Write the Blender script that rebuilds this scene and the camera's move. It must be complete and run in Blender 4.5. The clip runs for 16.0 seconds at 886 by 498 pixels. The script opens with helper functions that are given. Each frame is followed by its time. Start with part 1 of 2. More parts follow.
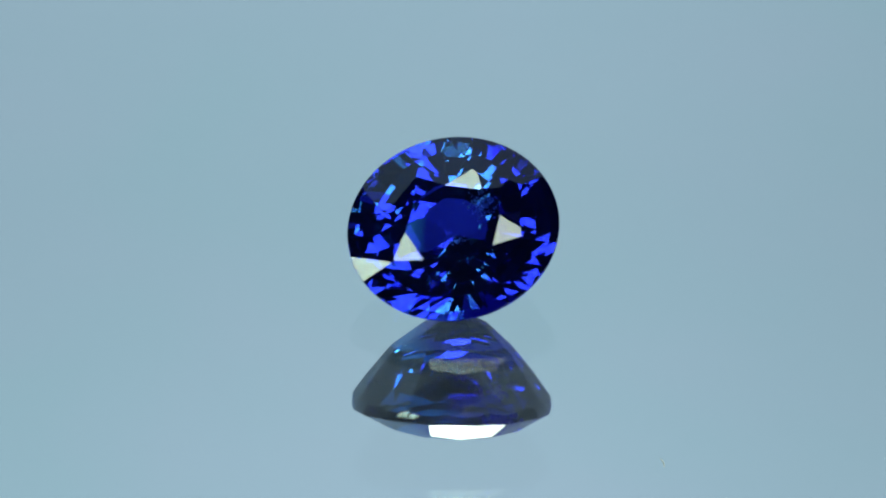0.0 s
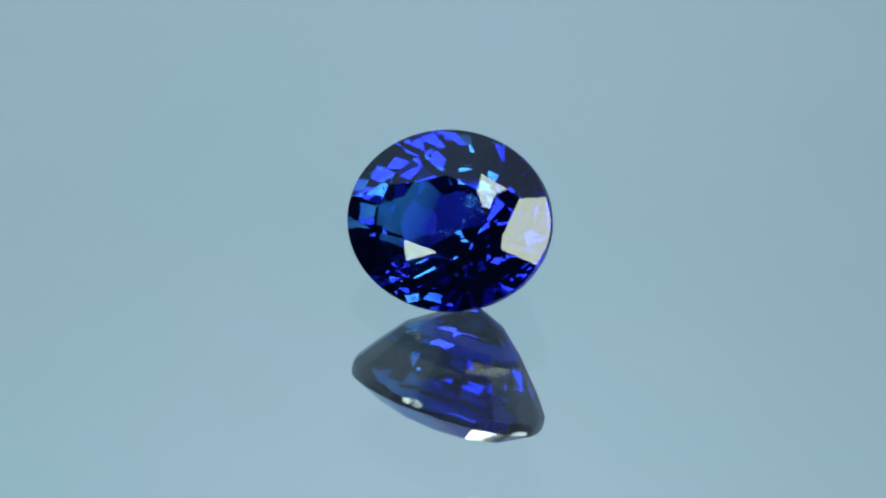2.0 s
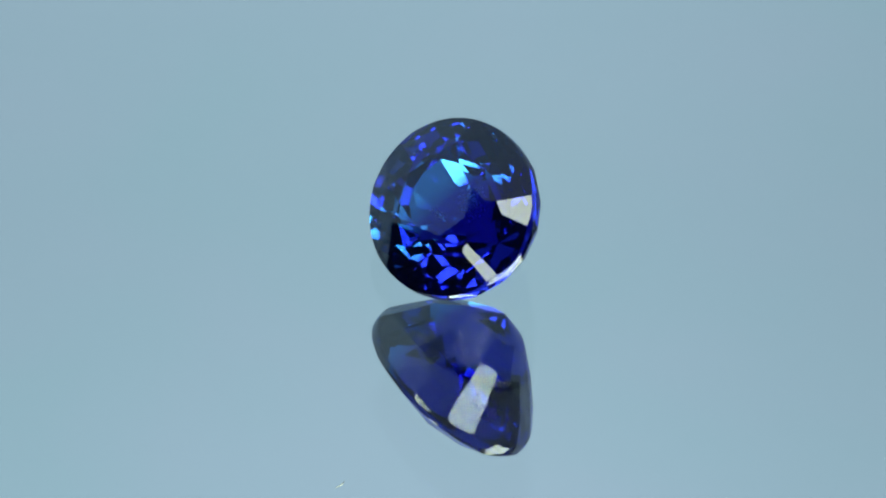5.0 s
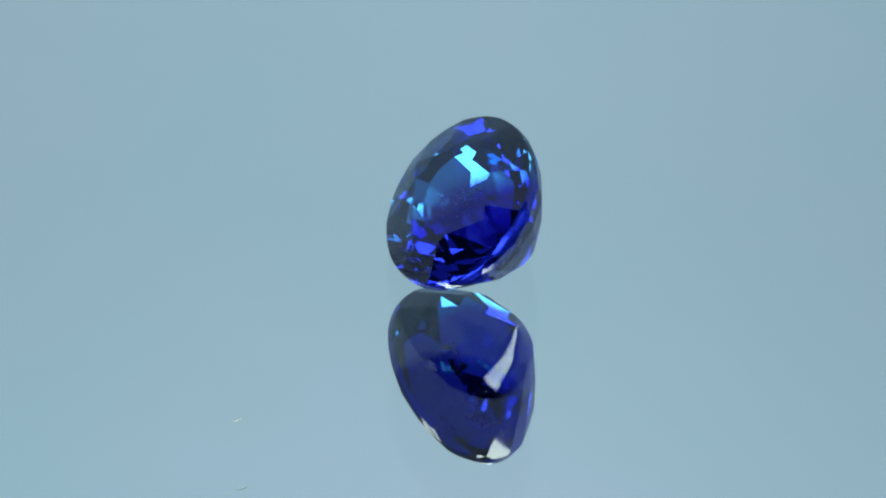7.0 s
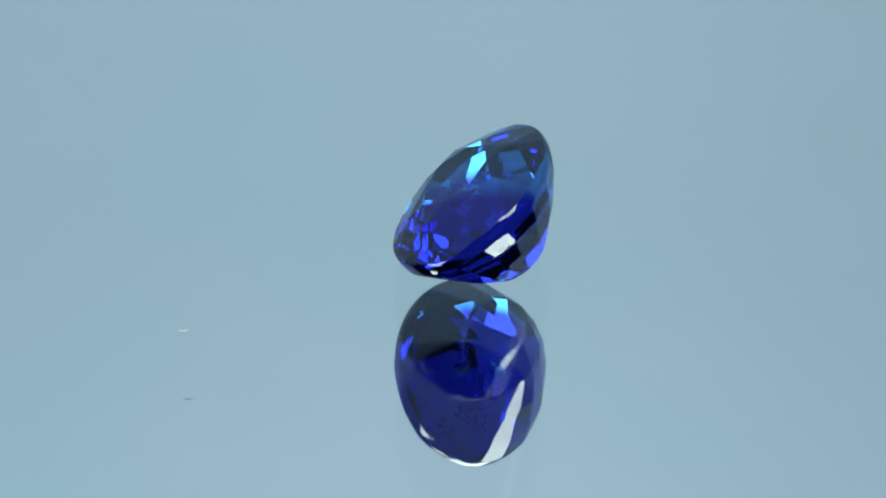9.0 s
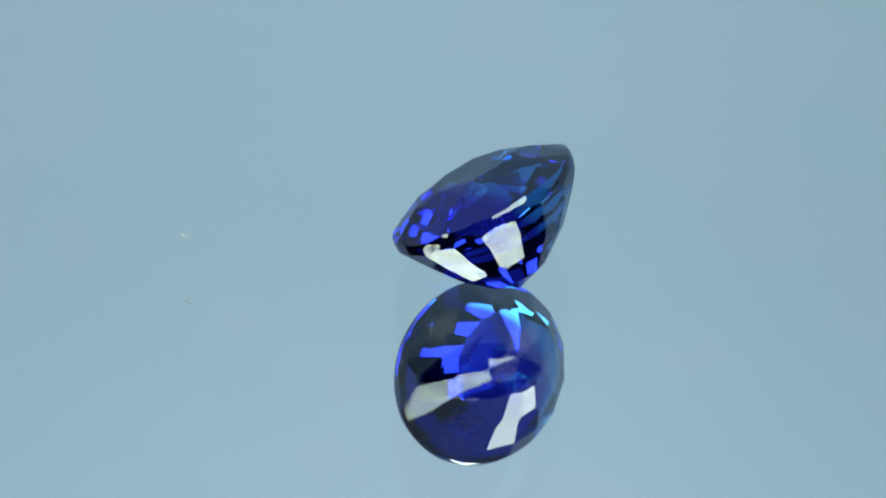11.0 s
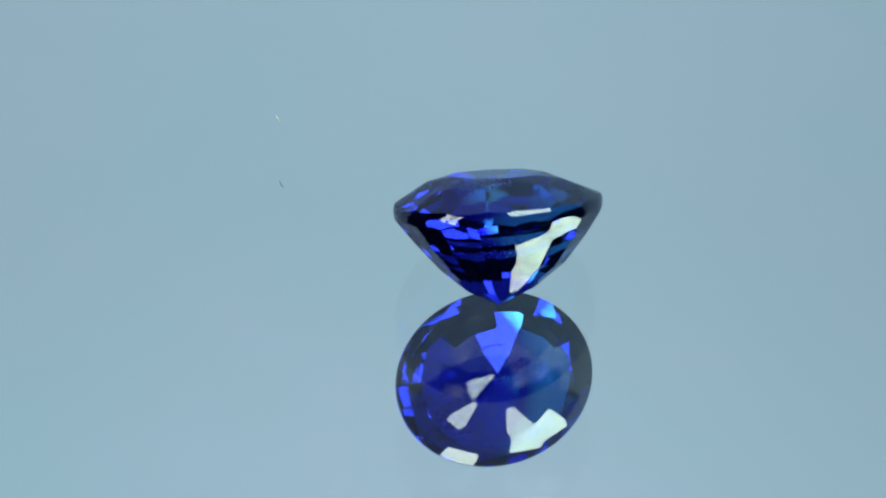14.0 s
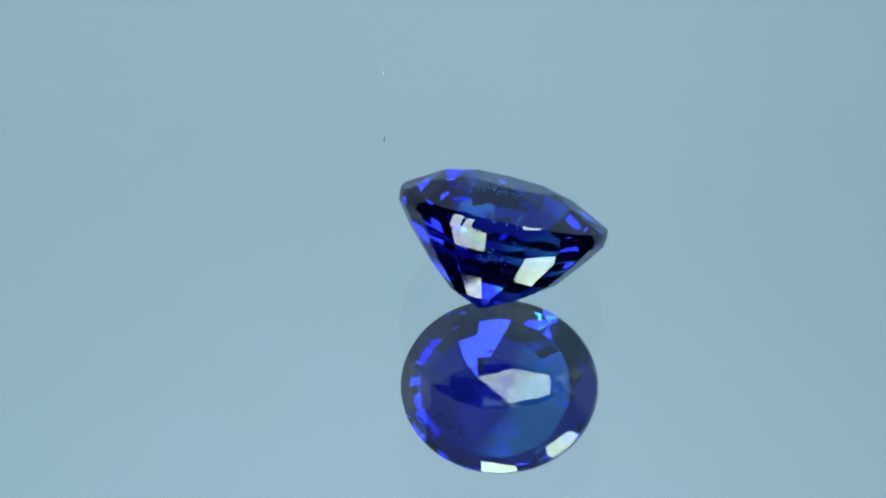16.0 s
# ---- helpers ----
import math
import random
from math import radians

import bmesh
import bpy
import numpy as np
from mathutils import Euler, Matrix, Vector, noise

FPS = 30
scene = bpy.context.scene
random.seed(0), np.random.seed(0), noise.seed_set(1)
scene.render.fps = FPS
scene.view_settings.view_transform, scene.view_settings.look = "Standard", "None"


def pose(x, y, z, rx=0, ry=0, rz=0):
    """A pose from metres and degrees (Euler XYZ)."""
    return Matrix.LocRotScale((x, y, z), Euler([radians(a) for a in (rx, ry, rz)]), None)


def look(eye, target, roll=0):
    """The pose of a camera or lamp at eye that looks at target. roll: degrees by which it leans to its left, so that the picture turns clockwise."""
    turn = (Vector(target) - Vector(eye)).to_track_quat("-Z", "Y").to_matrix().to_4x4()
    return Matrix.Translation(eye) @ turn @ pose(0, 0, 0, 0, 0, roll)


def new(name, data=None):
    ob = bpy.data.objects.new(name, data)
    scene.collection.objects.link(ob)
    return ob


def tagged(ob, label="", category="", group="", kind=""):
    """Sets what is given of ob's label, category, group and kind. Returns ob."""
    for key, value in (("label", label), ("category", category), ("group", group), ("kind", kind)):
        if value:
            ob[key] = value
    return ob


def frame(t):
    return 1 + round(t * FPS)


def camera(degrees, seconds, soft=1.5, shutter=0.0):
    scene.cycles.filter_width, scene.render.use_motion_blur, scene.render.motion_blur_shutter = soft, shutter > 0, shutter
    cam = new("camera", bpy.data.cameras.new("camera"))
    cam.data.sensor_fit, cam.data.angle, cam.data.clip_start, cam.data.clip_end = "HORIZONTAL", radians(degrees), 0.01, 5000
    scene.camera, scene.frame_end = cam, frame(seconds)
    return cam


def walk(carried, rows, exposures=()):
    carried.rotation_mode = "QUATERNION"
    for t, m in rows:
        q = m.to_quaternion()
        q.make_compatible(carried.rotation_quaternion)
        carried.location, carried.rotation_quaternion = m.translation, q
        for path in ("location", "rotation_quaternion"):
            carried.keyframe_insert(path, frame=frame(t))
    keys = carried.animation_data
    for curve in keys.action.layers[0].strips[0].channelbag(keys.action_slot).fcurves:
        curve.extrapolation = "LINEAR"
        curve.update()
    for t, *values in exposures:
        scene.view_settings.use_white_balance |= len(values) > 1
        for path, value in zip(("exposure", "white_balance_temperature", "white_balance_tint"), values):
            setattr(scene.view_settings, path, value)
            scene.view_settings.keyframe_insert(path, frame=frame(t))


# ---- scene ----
# A cut sapphire turning slowly on a round mirror, under soft lamps, before a pale blue backdrop.
MM = 0.001
SPIN = -12.3311          # turntable, degrees a second
cam = camera(15.6859, 16.0, soft=2.0)
EYE = (0.0, -0.103263, 0.114370)
AIM = (-0.001606, 0.001546, 0.0)
walk(cam, [(0.0, look(EYE, AIM, 0.316)), (16.0, look(EYE, AIM, 0.316))], exposures=[(0.0, 0.0), (16.0, 0.0)])

# ---- world and light ----
world = bpy.data.worlds.new("dark_room")
scene.world = world
world.use_nodes = True
world.node_tree.nodes["Background"].inputs[0].default_value = (0.6, 0.8, 1.0, 1)
world.node_tree.nodes["Background"].inputs[1].default_value = 0.004
KEY_POWER, BACK_POWER = 11.6, 0.972


# ---- materials ----
def material(name):
    m = bpy.data.materials.new(name)
    m.use_nodes = True
    m.node_tree.nodes.clear()
    out = m.node_tree.nodes.new("ShaderNodeOutputMaterial")
    return m, m.node_tree, out


def node(tree, kind, **inputs):
    n = tree.nodes.new(kind)
    for key, value in inputs.items():
        n.inputs[key.replace("_", " ")].default_value = value
    return n


def mixed(tree, fac, a, b):
    """A colour mix; fac is a socket."""
    n = tree.nodes.new("ShaderNodeMix")
    n.data_type = "RGBA"
    n.inputs[6].default_value, n.inputs[7].default_value = a, b
    tree.links.new(fac, n.inputs[0])
    return n.outputs[2]


def sapphire_material():
    m, tree, out = material("blue_sapphire")
    link = tree.links.new
    coord = tree.nodes.new("ShaderNodeTexCoord")
    # colour zoning: one side of the crystal is paler than the other, in cloudy bands
    cloud = node(tree, "ShaderNodeTexNoise", Scale=420.0, Detail=3.0, Roughness=0.55)
    link(coord.outputs["Object"], cloud.inputs["Vector"])
    split = tree.nodes.new("ShaderNodeSeparateXYZ")
    link(coord.outputs["Object"], split.inputs[0])
    side = tree.nodes.new("ShaderNodeMath")
    side.operation = "MULTIPLY_ADD"
    link(split.outputs[0], side.inputs[0])
    side.inputs[1].default_value = -760.0
    depth = tree.nodes.new("ShaderNodeMath")
    depth.operation = "MULTIPLY_ADD"
    link(split.outputs[2], depth.inputs[0])
    depth.inputs[1].default_value, depth.inputs[2].default_value = 520.0, 0.95
    across = tree.nodes.new("ShaderNodeMath")
    across.operation = "MULTIPLY_ADD"
    link(split.outputs[1], across.inputs[0])
    across.inputs[1].default_value = 230.0
    link(depth.outputs[0], across.inputs[2])
    link(across.outputs[0], side.inputs[2])
    both = tree.nodes.new("ShaderNodeMath")
    both.operation = "ADD"
    both.use_clamp = True
    link(side.outputs[0], both.inputs[0])
    spread = tree.nodes.new("ShaderNodeMath")
    spread.operation = "MULTIPLY_ADD"
    link(cloud.outputs[0], spread.inputs[0])
    spread.inputs[1].default_value, spread.inputs[2].default_value = 0.7, -0.35
    link(spread.outputs[0], both.inputs[1])
    # part of the colour is taken on at the skin, part at each bounce inside
    skin = mixed(tree, both.outputs[0], (0.005, 0.003, 0.25, 1), (0.042, 0.20, 0.52, 1))
    body = mixed(tree, both.outputs[0], (0.028, 0.020, 0.52, 1), (0.17, 0.41, 0.76, 1))
    gem = node(tree, "ShaderNodeBsdfPrincipled", Roughness=0.0, IOR=1.768, Transmission_Weight=1.0)
    link(skin, gem.inputs["Base Color"])
    glass = node(tree, "ShaderNodeBsdfGlass", Roughness=0.0, IOR=1.768)
    link(body, glass.inputs["Color"])
    mix = node(tree, "ShaderNodeMixShader", Fac=0.36)
    link(gem.outputs[0], mix.inputs[1])
    link(glass.outputs[0], mix.inputs[2])
    # fine silk inside scatters a little of the light
    silk = node(tree, "ShaderNodeBsdfDiffuse", Color=(0.02, 0.035, 0.42, 1))
    milky = node(tree, "ShaderNodeMixShader", Fac=0.012)
    link(mix.outputs[0], milky.inputs[1])
    link(silk.outputs[0], milky.inputs[2])
    link(milky.outputs[0], out.inputs[0])
    return m


def inclusion_material():
    m, tree, out = material("sapphire_feather")
    p = node(tree, "ShaderNodeBsdfPrincipled", Base_Color=(0.75, 0.55, 1.0, 1), Roughness=0.25, Metallic=0.2)
    tree.links.new(p.outputs[0], out.inputs[0])
    return m


def plate_glass():
    m, tree, out = material("clear_plate_glass")
    g = node(tree, "ShaderNodeBsdfGlass", Color=(0.97, 0.985, 0.98, 1), Roughness=0.0, IOR=1.5)
    tree.links.new(g.outputs[0], out.inputs[0])
    return m


def silvering():
    m, tree, out = material("mirror_silver")
    g = node(tree, "ShaderNodeBsdfGlossy", Color=(0.93, 0.95, 0.95, 1), Roughness=0.014)
    tree.links.new(g.outputs[0], out.inputs[0])
    return m


def glowing(name, colour, strength, uneven=0.0, size=3.0):
    m, tree, out = material(name)
    coord = tree.nodes.new("ShaderNodeTexCoord")
    noise_tex = node(tree, "ShaderNodeTexNoise", Scale=size, Detail=2.0)
    tree.links.new(coord.outputs["Object"], noise_tex.inputs["Vector"])
    dim = tuple(c * (1 - uneven) for c in colour[:3]) + (1,)
    col = mixed(tree, noise_tex.outputs[0], dim, colour)
    e = node(tree, "ShaderNodeEmission", Strength=strength)
    tree.links.new(col, e.inputs["Color"])
    tree.links.new(e.outputs[0], out.inputs[0])
    return m


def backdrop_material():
    """Thin pale blue sheet with its lighting painted in as emission, a soft middle and a cloudy drift of hue."""
    m, tree, out = material("pale_blue_backdrop_painted_glow")
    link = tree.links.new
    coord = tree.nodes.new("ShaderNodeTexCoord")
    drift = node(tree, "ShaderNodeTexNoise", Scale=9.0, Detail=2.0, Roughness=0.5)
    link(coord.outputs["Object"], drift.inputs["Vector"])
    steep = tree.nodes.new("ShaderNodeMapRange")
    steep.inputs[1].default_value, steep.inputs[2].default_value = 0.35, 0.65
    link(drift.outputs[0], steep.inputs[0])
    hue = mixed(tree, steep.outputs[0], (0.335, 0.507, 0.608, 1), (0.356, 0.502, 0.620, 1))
    # light falloff painted into the emission: dimmer towards both sides, brighter upwards
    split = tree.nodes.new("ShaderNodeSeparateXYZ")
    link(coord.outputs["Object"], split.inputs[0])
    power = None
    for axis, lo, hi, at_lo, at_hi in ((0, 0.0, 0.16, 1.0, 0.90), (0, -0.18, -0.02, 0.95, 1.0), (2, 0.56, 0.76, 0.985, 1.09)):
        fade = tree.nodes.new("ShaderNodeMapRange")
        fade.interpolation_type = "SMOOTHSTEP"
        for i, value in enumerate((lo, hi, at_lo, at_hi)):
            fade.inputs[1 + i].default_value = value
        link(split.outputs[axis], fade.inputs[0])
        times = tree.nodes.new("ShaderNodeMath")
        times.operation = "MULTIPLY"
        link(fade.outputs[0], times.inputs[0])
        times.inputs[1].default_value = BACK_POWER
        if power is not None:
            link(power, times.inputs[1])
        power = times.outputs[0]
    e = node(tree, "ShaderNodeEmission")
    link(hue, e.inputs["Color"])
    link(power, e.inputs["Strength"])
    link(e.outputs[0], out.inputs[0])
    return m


def matte(name, colour, rough=0.8, size=40.0):
    m, tree, out = material(name)
    coord = tree.nodes.new("ShaderNodeTexCoord")
    noise_tex = node(tree, "ShaderNodeTexNoise", Scale=size, Detail=4.0)
    tree.links.new(coord.outputs["Object"], noise_tex.inputs["Vector"])
    col = mixed(tree, noise_tex.outputs[0], tuple(c * 0.8 for c in colour[:3]) + (1,), tuple(c * 1.2 for c in colour[:3]) + (1,))
    p = node(tree, "ShaderNodeBsdfPrincipled", Roughness=rough)
    tree.links.new(col, p.inputs["Base Color"])
    tree.links.new(p.outputs[0], out.inputs[0])
    return m


SAPPHIRE, FEATHER = sapphire_material(), inclusion_material()
GLASS, SILVER = plate_glass(), silvering()
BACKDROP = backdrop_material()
DIFFUSER = glowing("white_diffuser_cloth", (0.94, 1.12, 0.80, 1), KEY_POWER, 0.35, 4.0)
BLACK = matte("black_fabric", (0.012, 0.012, 0.013))
WALL = matte("dark_grey_wall", (0.08, 0.083, 0.088), 0.9, 6.0)
FIBRE = matte("pale_fibre", (0.45, 0.47, 0.46), 0.3, 4000.0)
TABLE = matte("black_table_laminate", (0.015, 0.015, 0.016), 0.5)


# ---- building helpers ----
def part(name, bm, mat, parent=None, label=""):
    me = bpy.data.meshes.new(name)
    bm.to_mesh(me)
    bm.free()
    me.materials.append(mat)
    ob = new(name, me)
    if parent is not None:
        ob.parent = parent
    if label:
        ob["label"] = label
    return ob


def slab(bm, x0, x1, y0, y1, z0, z1):
    v = [bm.verts.new((x, y, z)) for z in (z0, z1) for y in (y0, y1) for x in (x0, x1)]
    for f in ((0, 2, 3, 1), (4, 5, 7, 6), (0, 1, 5, 4), (2, 6, 7, 3), (0, 4, 6, 2), (1, 3, 7, 5)):
        bm.faces.new([v[i] for i in f])


def disc(bm, r, z0, z1, n=128, caps=(True, True)):
    ring = [[bm.verts.new((r * math.cos(2 * math.pi * k / n), r * math.sin(2 * math.pi * k / n), z)) for k in range(n)] for z in (z0, z1)]
    for k in range(n):
        bm.faces.new((ring[0][k], ring[0][(k + 1) % n], ring[1][(k + 1) % n], ring[1][k]))
    if caps[0]:
        bm.faces.new(ring[0][::-1])
    if caps[1]:
        bm.faces.new(ring[1])


# ---- the room ----
bm = bmesh.new()
slab(bm, -2.0, 2.0, -2.0, 2.0, -0.86, -0.76)
tagged(part("floor", bm, WALL), "dark grey studio floor", "floor", kind="structure")
bm = bmesh.new()
slab(bm, -2.0, 2.0, -2.0, 2.0, 1.8, 1.9)
tagged(part("ceiling", bm, WALL), "dark grey studio ceiling", "ceiling", kind="structure")
for wall, box in (("wall_north", (-2, 2, 2.0, 2.1)), ("wall_south", (-2, 2, -2.1, -2.0)), ("wall_east", (2.0, 2.1, -2, 2)), ("wall_west", (-2.1, -2.0, -2, 2))):
    bm = bmesh.new()
    slab(bm, *box, -0.86, 1.9)
    tagged(part(wall, bm, WALL), "plain dark grey studio wall", "wall", kind="structure")

PLATE = 0.00435       # thickness of the mirror's glass
TOP = -PLATE - 0.0235     # the table's top

table = tagged(new("table"), "black laminate table under the mirror", "table")
bm = bmesh.new()
slab(bm, -0.6, 0.6, -0.24, 0.65, TOP - 0.025, TOP)
part("tabletop", bm, TABLE, table)
for x in (-0.55, 0.55):
    for y in (-0.19, 0.6):
        bm = bmesh.new()
        slab(bm, x - 0.025, x + 0.025, y - 0.025, y + 0.025, -0.76, TOP - 0.025)
        part("leg", bm, TABLE, table)


def backdrop_sheet():
    """A curved pale blue sheet behind the mirror, standing on the table and arching over it."""
    bm = bmesh.new()
    n = 48
    rise = ((0.56, TOP), (0.56, 0.98), (0.545, 1.15), (0.49, 1.30), (0.38, 1.42), (0.20, 1.49))
    profile = list(rise) + [(r + 0.002, z + (0.002 if k else 0.0)) for k, (r, z) in reversed(list(enumerate(rise)))]
    cols = []
    for k in range(n + 1):
        a = radians(-82 + 164 * k / n)
        cols.append([bm.verts.new((r * math.sin(a), r * math.cos(a), z)) for r, z in profile])
    m = len(profile)
    for a, b in zip(cols, cols[1:]):
        for i in range(m):
            bm.faces.new((a[i], b[i], b[(i + 1) % m], a[(i + 1) % m]))
    bm.faces.new(cols[0])
    bm.faces.new(cols[-1][::-1])
    bmesh.ops.recalc_face_normals(bm, faces=bm.faces)
    for f in bm.faces:
        f.smooth = len(f.verts) == 4 and abs(f.normal.z) < 0.5
    return tagged(part("backdrop", bm, BACKDROP), "pale blue curved backdrop sheet with painted-in glow", "backdrop", kind="structure")


backdrop_sheet()


def softbox(azimuth, elevation, distance, width, height, label, lamp, hung=False, lean=0):
    """A lamp with a white cloth front on a stand or a ceiling rod; azimuth is counted from +y towards +x."""
    a, e = radians(azimuth), radians(elevation)
    eye = Vector((math.sin(a) * math.cos(e), math.cos(a) * math.cos(e), math.sin(e))) * distance
    m = look(eye, (0, 0, 0), lean)
    foot = m @ Vector((0, 0, 0.155))
    base = Vector((foot.x, foot.y, 1.8 if hung else -0.76))
    ob = tagged(new("softbox"), label, "softbox", group="softboxes round the mirror")
    ob.location = base
    m = Matrix.Translation(-base) @ m
    w, h = width / 2, height / 2
    signs = ((-1, -1), (1, -1), (1, 1), (-1, 1))
    bm = bmesh.new()
    slab(bm, -w, w, -h, h, -0.004, 0.0)
    bmesh.ops.transform(bm, matrix=m, verts=bm.verts)
    part("diffuser", bm, lamp, ob, "white cloth diffuser")
    bm = bmesh.new()
    front, lip, back = ([bm.verts.new((x * u, y * v, z)) for x, y in signs] for u, v, z in
                        ((w + 0.012, h + 0.012, -0.008), (w + 0.001, h + 0.001, -0.008), (w * 0.3, h * 0.3, 0.16)))
    for i in range(4):
        j = (i + 1) % 4
        bm.faces.new((front[i], front[j], back[j], back[i]))
        bm.faces.new((lip[i], lip[j], front[j], front[i]))
    bm.faces.new(back)
    bmesh.ops.transform(bm, matrix=m, verts=bm.verts)
    part("shell", bm, BLACK, ob, "black fabric shell")
    bm = bmesh.new()
    lo, hi = sorted((0.0, (foot - base).z))
    disc(bm, 0.012, lo, hi, 16)
    part("pole", bm, BLACK, ob, "black metal pole")
    bm = bmesh.new()
    disc(bm, 0.05 if hung else 0.14, -0.02 if hung else 0.0, 0.0 if hung else 0.02, 32)
    part("base_plate", bm, BLACK, ob, "black round base plate")
    return ob


softbox(125.8, 43.1, 0.80, 0.595, 0.352, "large white softbox on the bright side", DIFFUSER, lean=-19.4)
softbox(-135.4, 23.7, 0.80, 0.291, 0.369, "upright white softbox on a black pole", DIFFUSER, lean=4.6)
softbox(-146.0, 88.0, 0.95, 0.22, 0.62, "long white strip softbox hung overhead", DIFFUSER, hung=True, lean=12)
softbox(-137.0, 61.5, 0.80, 0.19, 0.16, "small white softbox on a black pole", DIFFUSER)

# ---- the mirror ----
turntable = tagged(new("turntable"), "slowly turning black turntable base carrying a round mirror", "turntable")
bm = bmesh.new()
disc(bm, 0.10, TOP, -PLATE - 0.0025)
part("platter", bm, BLACK, turntable)
mirror = tagged(new("mirror"), "round thick glass mirror lying flat on a turntable", "mirror")
bm = bmesh.new()
disc(bm, 0.16, -PLATE, 0.0, caps=(False, True))
part("glass_plate", bm, GLASS, mirror, "clear polished glass plate")
bm = bmesh.new()
disc(bm, 0.16, -PLATE - 0.002, -PLATE - 0.00002)
part("silver_back", bm, SILVER, mirror, "bright silvered backing")


# ---- the sapphire ----
LONG, SHORT = 5.0, 4.3021       # half axes of the girdle, mm
GIRDLE, CROWN = 0.3925, 1.3037
CULET = (0.1208, -0.1861, -4.7937)
# crown: azimuth and radius of the table's corners, and of the points of the stars between them
TABLE_AT = ((4, 0.455), (45, 0.467), (89.5, 0.455), (133, 0.455), (175, 0.44), (220, 0.437), (266, 0.385), (318, 0.44))
STAR_AT = ((28.5, 0.687), (62.5, 0.667), (112, 0.66), (155, 0.66), (202, 0.66), (241, 0.606), (300, 0.635), (337.5, 0.672))
# pavilion: radius, height, shift along x and y, lean along x and y of each ring of corners, and the azimuths of the ribs
RINGS = ((1.03, -0.1963, 0.0, 0.0, 0.0, 0.0), (0.8451, -1.4522, -0.062, 0.1084, -0.0174, 0.0),
         (0.6126, -2.8467, -0.0874, 0.0441, -0.0122, 0.0112), (0.3263, -3.9737, 0.0721, 0.1544, -0.0189, 0.0065))
STEPS = (2, 24, 41, 62, 83, 107, 129, 150, 172, 193, 214, 236, 258, 281.5, 304, 324, 344)
# the cutter's unevenness: degrees by which single facets turn about the stone's axis and up its slope
UNEVEN = {"bezel1": (3.0, -0.5), "wing0": (-2.5, -1.2), "bezel0": (-0.3, -3.1), "star0": (0.7, 0.6), "star4": (0.6, 0.6), "star5": (1.0, 0.4), "star6": (0.4, -0.0), "upper0": (3.5, 0.6),
          "upper1": (-0.6, 0.3), "upper4": (-0.8, -1.1), "upper7": (0.9, 1.1), "half7": (0.9, 0.7), "step0_1": (-0.5, 0.1), "step13_1": (-0.3, 0.1),
          "step14_0": (-1.2, -0.1), "step14_1": (1.1, -1.7), "step15_3": (-1.0, 0.1), "step1_1": (-0.8, 2.0), "step1_2": (-0.9, 0.8), "step2_0": (0.4, 0.5),
          "step2_1": (-0.9, 0.8), "step2_2": (-0.2, -0.8), "step3_0": (1.3, 1.2), "step3_1": (0.7, 0.2), "step3_2": (0.7, -0.2), "step4_0": (-1.1, 1.6),
          "step4_1": (1.5, 2.3), "step4_2": (-0.4, 1.6), "step5_0": (-2.5, 3.3), "step5_1": (-0.2, 1.5), "step5_2": (-1.6, 0.3), "step6_0": (-1.3, 1.3),
          "step6_1": (-0.3, 0.3), "step6_2": (0.2, -0.6)}


def oval(r, deg, z):
    a = radians(deg)
    return Vector((r * LONG * math.cos(a), r * SHORT * math.sin(a), z))


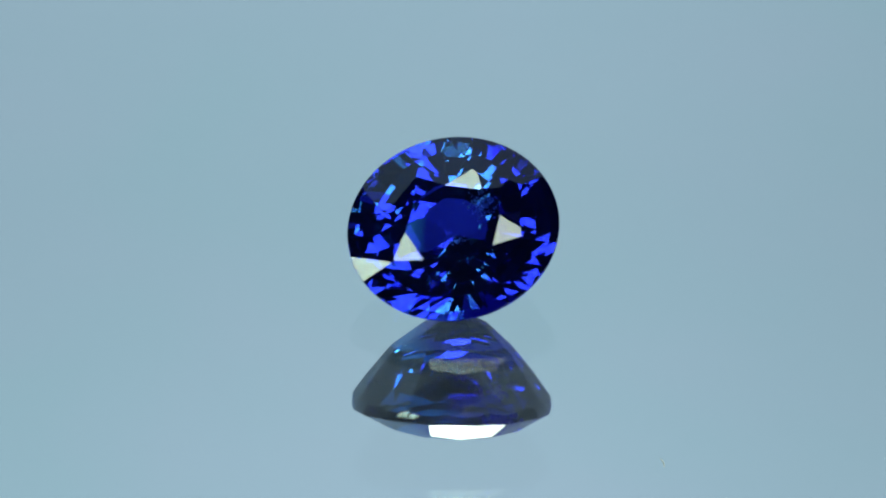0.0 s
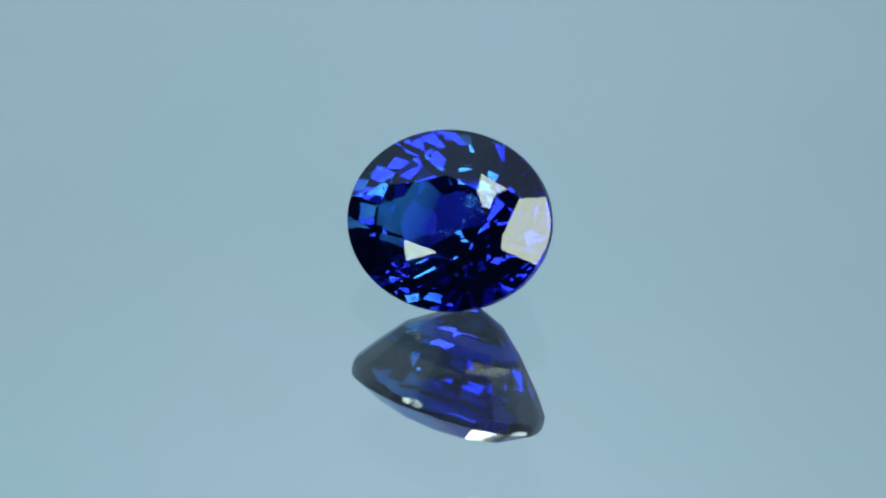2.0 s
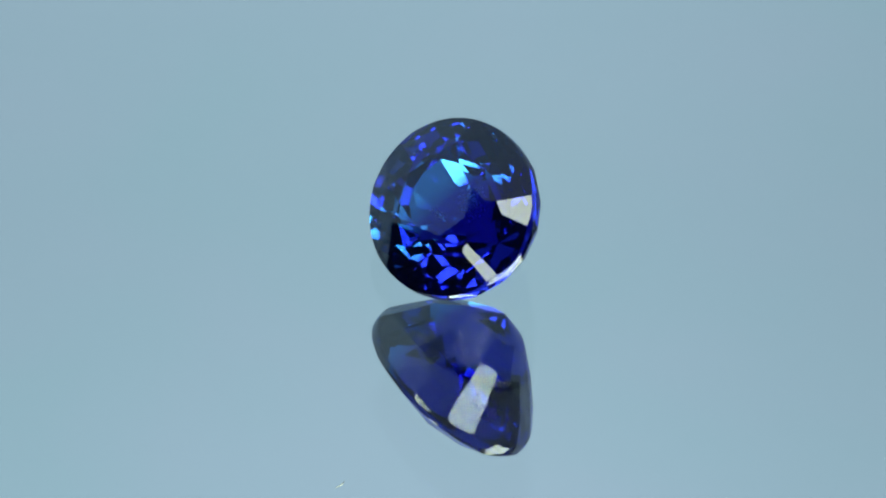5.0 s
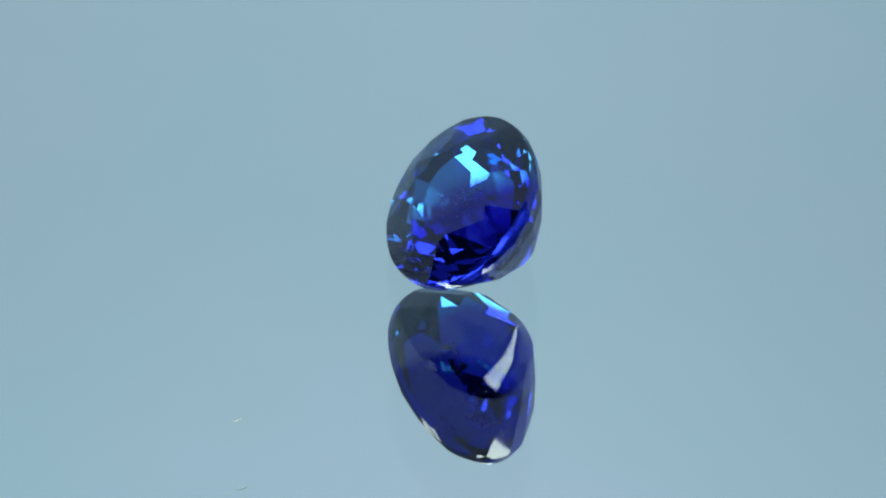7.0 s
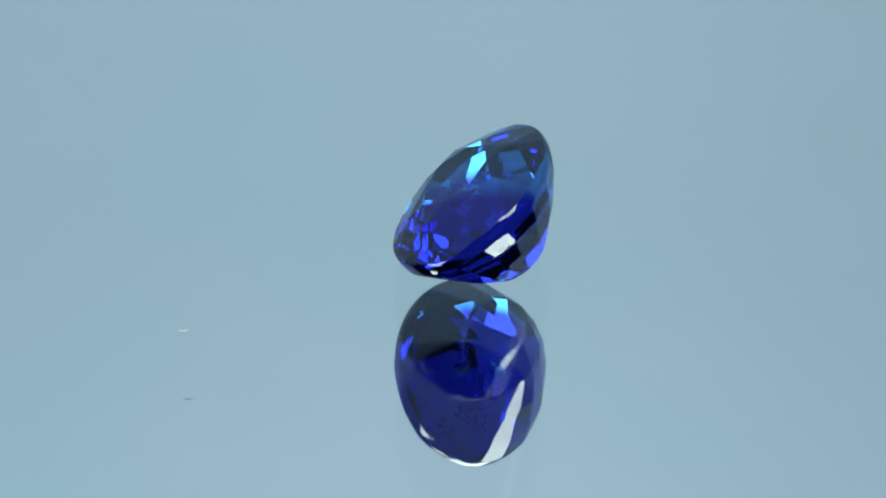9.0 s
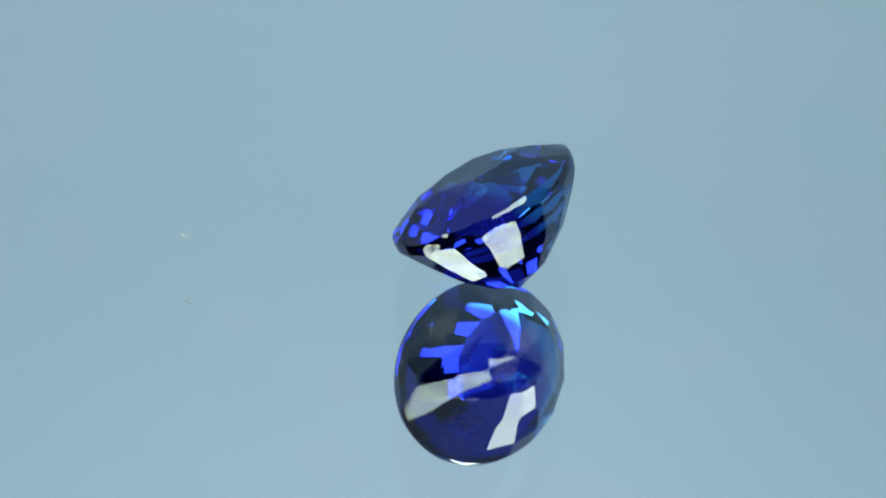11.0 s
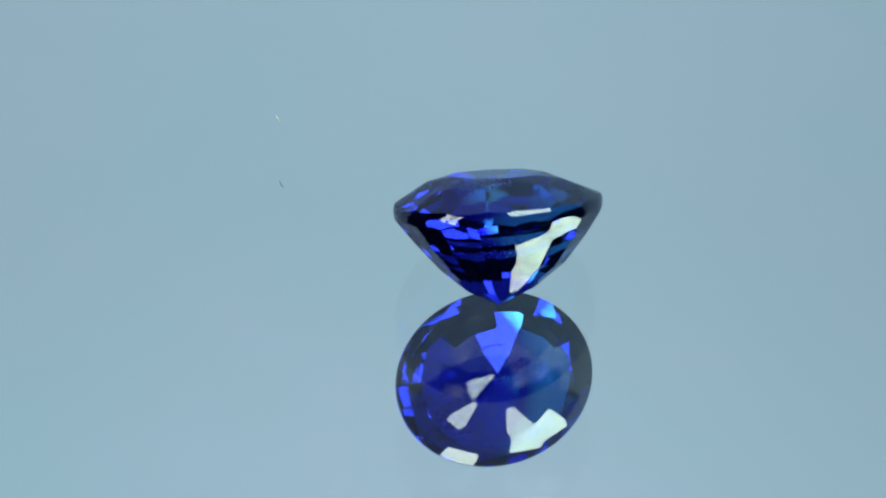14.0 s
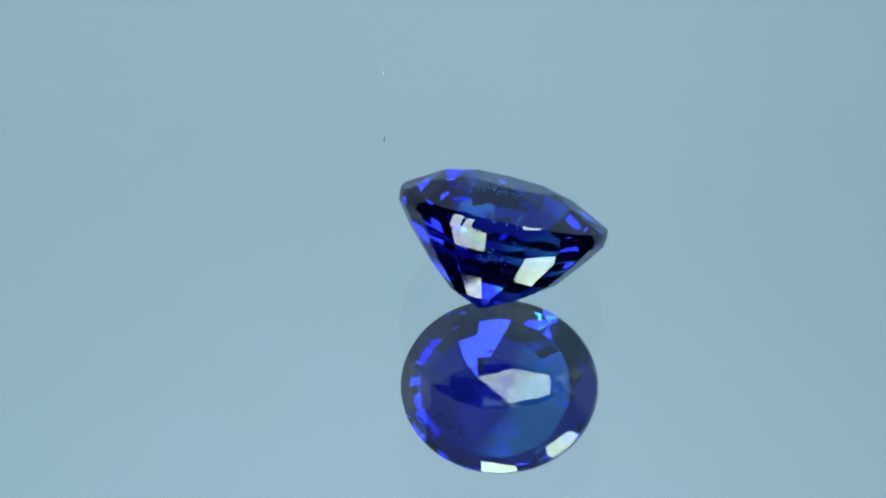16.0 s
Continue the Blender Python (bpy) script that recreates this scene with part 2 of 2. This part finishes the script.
def facet_planes():
    """The cutter's planes: normal, distance from the centre (mm)."""
    planes = []

    def cut(name, a, b, c):
        n = (b - a).cross(c - a).normalized()
        if n.dot(a) < 0:
            n = -n
        turn, lift = UNEVEN.get(name, (0, 0))
        round_axis = Vector((0, 0, 1)).cross(n)
        if round_axis.length > 0.01:
            round_axis.normalize()
            n = (n + round_axis * radians(turn) + n.cross(round_axis) * radians(lift)).normalized()
        planes.append((n, n.dot((a + b + c) / 3)))

    g, top = GIRDLE / 2, GIRDLE / 2 + CROWN

    def crown(at, z):
        # the table leans a little against the girdle
        v = oval(at[1], at[0], z)
        v.z += 0.026 * v.x
        return v

    table = [crown(at, top) for at in TABLE_AT]
    stars = [crown(at, g + 0.76 * CROWN) for at in STAR_AT]
    cut("table", table[0], table[3], table[5])
    for k in range(8):
        a = 45 * k
        cut("upper%d" % k, table[k], stars[k - 1], stars[k])
        cut("bezel%d" % k, oval(1.012, a, g), stars[k - 1], stars[k])
        cut("star%d" % k, table[k], table[(k + 1) % 8], stars[k])
        cut("wing%d" % k, stars[k], oval(1.03, a, g), oval(1.03, a + 22.5, g))
        cut("half%d" % k, stars[k], oval(1.03, a + 22.5, g), oval(1.03, a + 45, g))
    for k in range(96):
        a = 360 / 96 * k
        n = Vector((math.cos(radians(a)) / LONG, math.sin(radians(a)) / SHORT, 0)).normalized()
        for up, z in ((0.20, 0.075), (0.06, 0.0), (-0.12, -0.075)):
            lean = Vector((n.x, n.y, up)).normalized()
            planes.append((lean, lean.dot(oval(1, a, z))))
    tip = Vector(CULET)

    def ring(j, deg):
        r, z, dx, dy, lean_x, lean_y = RINGS[j]
        v = oval(r, deg, 0) + Vector((dx, dy, 0))
        v.z = z + lean_x * v.x + lean_y * v.y
        return v

    for k, a in enumerate(STEPS):
        b = STEPS[(k + 1) % len(STEPS)] + (360 if k == len(STEPS) - 1 else 0)
        for j in range(4):
            name = "step%d_%d" % (k, j)
            if j == 3 or (k == 8 and j == 2):
                if k != 8 or j == 2:
                    cut(name, ring(j, a), ring(j, b), tip)
            else:
                # through the middle of the facet's four corners
                low = (ring(j + 1, a) + ring(j + 1, b)) / 2
                cut(name, ring(j, a), ring(j, b), low)
    return planes


def cut_stone():
    """The stone, cut from a block plane by plane."""
    bm = bmesh.new()
    slab(bm, -8, 8, -8, 8, -8, 8)
    for n, d in facet_planes():
        geom = bm.verts[:] + bm.edges[:] + bm.faces[:]
        res = bmesh.ops.bisect_plane(bm, geom=geom, dist=1e-6, plane_co=n * d, plane_no=n, clear_outer=True)
        edges = [e for e in res["geom_cut"] if isinstance(e, bmesh.types.BMEdge) and len(e.link_faces) == 1]
        if len(edges) > 2:
            bmesh.ops.contextual_create(bm, geom=edges)
    bmesh.ops.recalc_face_normals(bm, faces=bm.faces)
    for f in bm.faces:
        f.smooth = abs(f.normal.z) < 0.3
    for e in bm.edges:
        e.smooth = len(e.link_faces) == 2 and all(f.smooth for f in e.link_faces)
    bmesh.ops.scale(bm, vec=(MM, MM, MM), verts=bm.verts)
    return bm


def only(bm, keep):
    """A copy of the faces of bm that keep() chooses."""
    out = bm.copy()
    bmesh.ops.delete(out, geom=[f for f in out.faces if not keep(f.normal)], context="FACES")
    return out


def flakes(rnd, centre, spread, count, size):
    """Small crumpled leaves of a healed crack."""
    bm = bmesh.new()
    for _ in range(count):
        c = Vector(centre) + Vector([rnd.gauss(0, s) for s in spread])
        turn = Euler([rnd.uniform(0, 6.28) for _ in range(3)]).to_matrix()
        r = size * rnd.uniform(0.5, 1.4)
        n = rnd.randint(4, 6)
        rim = [bm.verts.new((c + turn @ Vector((r * rnd.uniform(0.5, 1) * math.cos(6.283 * k / n), r * rnd.uniform(0.3, 0.7) * math.sin(6.283 * k / n), r * rnd.uniform(-0.1, 0.1)))) * MM) for k in range(n)]
        tips = [bm.verts.new((c + turn @ Vector((0, 0, h * r))) * MM) for h in (0.15, -0.15)]
        for k in range(n):
            bm.faces.new((rim[k], rim[(k + 1) % n], tips[0]))
            bm.faces.new((rim[(k + 1) % n], rim[k], tips[1]))
    return bm


sapphire = tagged(new("sapphire"), "deep blue faceted oval sapphire leaning on a round mirror", "gemstone")
stone = cut_stone()
CORNERS = [v.co.copy() for v in stone.verts]
part("table_facet", only(stone, lambda n: n.z > 0.998), SAPPHIRE, sapphire, "flat polished blue table facet")
part("crown", only(stone, lambda n: 0.3 <= n.z <= 0.998), SAPPHIRE, sapphire, "brilliant-cut blue crown")
part("girdle", only(stone, lambda n: abs(n.z) < 0.3), SAPPHIRE, sapphire, "thin polished rounded girdle")
part("pavilion", only(stone, lambda n: n.z <= -0.3), SAPPHIRE, sapphire, "step-cut blue pavilion")
stone.free()
rnd = random.Random(11)
part("feather_inclusion", flakes(rnd, (1.55, 0.75, 0.50), (0.28, 0.26, 0.16), 150, 0.10), FEATHER, sapphire, "violet glinting cloudy inclusion")
part("feather_inclusion", flakes(rnd, (0.05, -0.60, -0.80), (0.30, 0.10, 0.14), 40, 0.09), FEATHER, sapphire, "small chain of glinting inclusions")
TILT = Euler((0, 0, radians(-2.7546))).to_matrix() @ Euler((radians(38.8275), 0, 0)).to_matrix() @ Euler((0, radians(0.8265), 0)).to_matrix() @ Euler((0, 0, radians(13.9726))).to_matrix()
REST = -min((TILT @ c).z for c in CORNERS) + 0.00001
OFFSET = (-0.001095, -0.000728)


def dust_fibre():
    """A short pale fibre lying on the glass."""
    bm = bmesh.new()
    rings = []
    for k in range(9):
        t = k / 8 - 0.5
        c = Vector((0.52 * t, 0.16 * t * t * 4 * 0.35, 0.028 + 0.04 * (0.25 - t * t)))
        w = 0.027 * (1 - 1.6 * t * t)
        rings.append([bm.verts.new((c + Vector((0, w * math.cos(b), w * math.sin(b)))) * MM) for b in (0, 1.57, 3.14, 4.71)])
    for a, b in zip(rings, rings[1:]):
        for i in range(4):
            bm.faces.new((a[i], b[i], b[(i + 1) % 4], a[(i + 1) % 4]))
    bm.faces.new(rings[0][::-1])
    bm.faces.new(rings[-1])
    return tagged(part("dust_fibre", bm, FIBRE), "tiny pale dust fibre lying on the mirror", "dust")


fibre = dust_fibre()
FIBRE_AT = (0.00867, -0.011426)


def motions():
    turning, plate, dust = [], [], []
    for k in range(33):
        t = 0.5 * k
        turn = Matrix.Rotation(radians(SPIN * t), 4, "Z")
        turning.append((t, turn @ Matrix.Translation((OFFSET[0], OFFSET[1], REST)) @ TILT.to_4x4()))
        plate.append((t, turn))
        dust.append((t, turn @ Matrix.Translation((*FIBRE_AT, 0.0)) @ pose(0, 0, 0, 0, 0, 108)))
    walk(sapphire, turning)
    walk(mirror, plate)
    walk(turntable, plate)
    walk(fibre, dust)


motions()
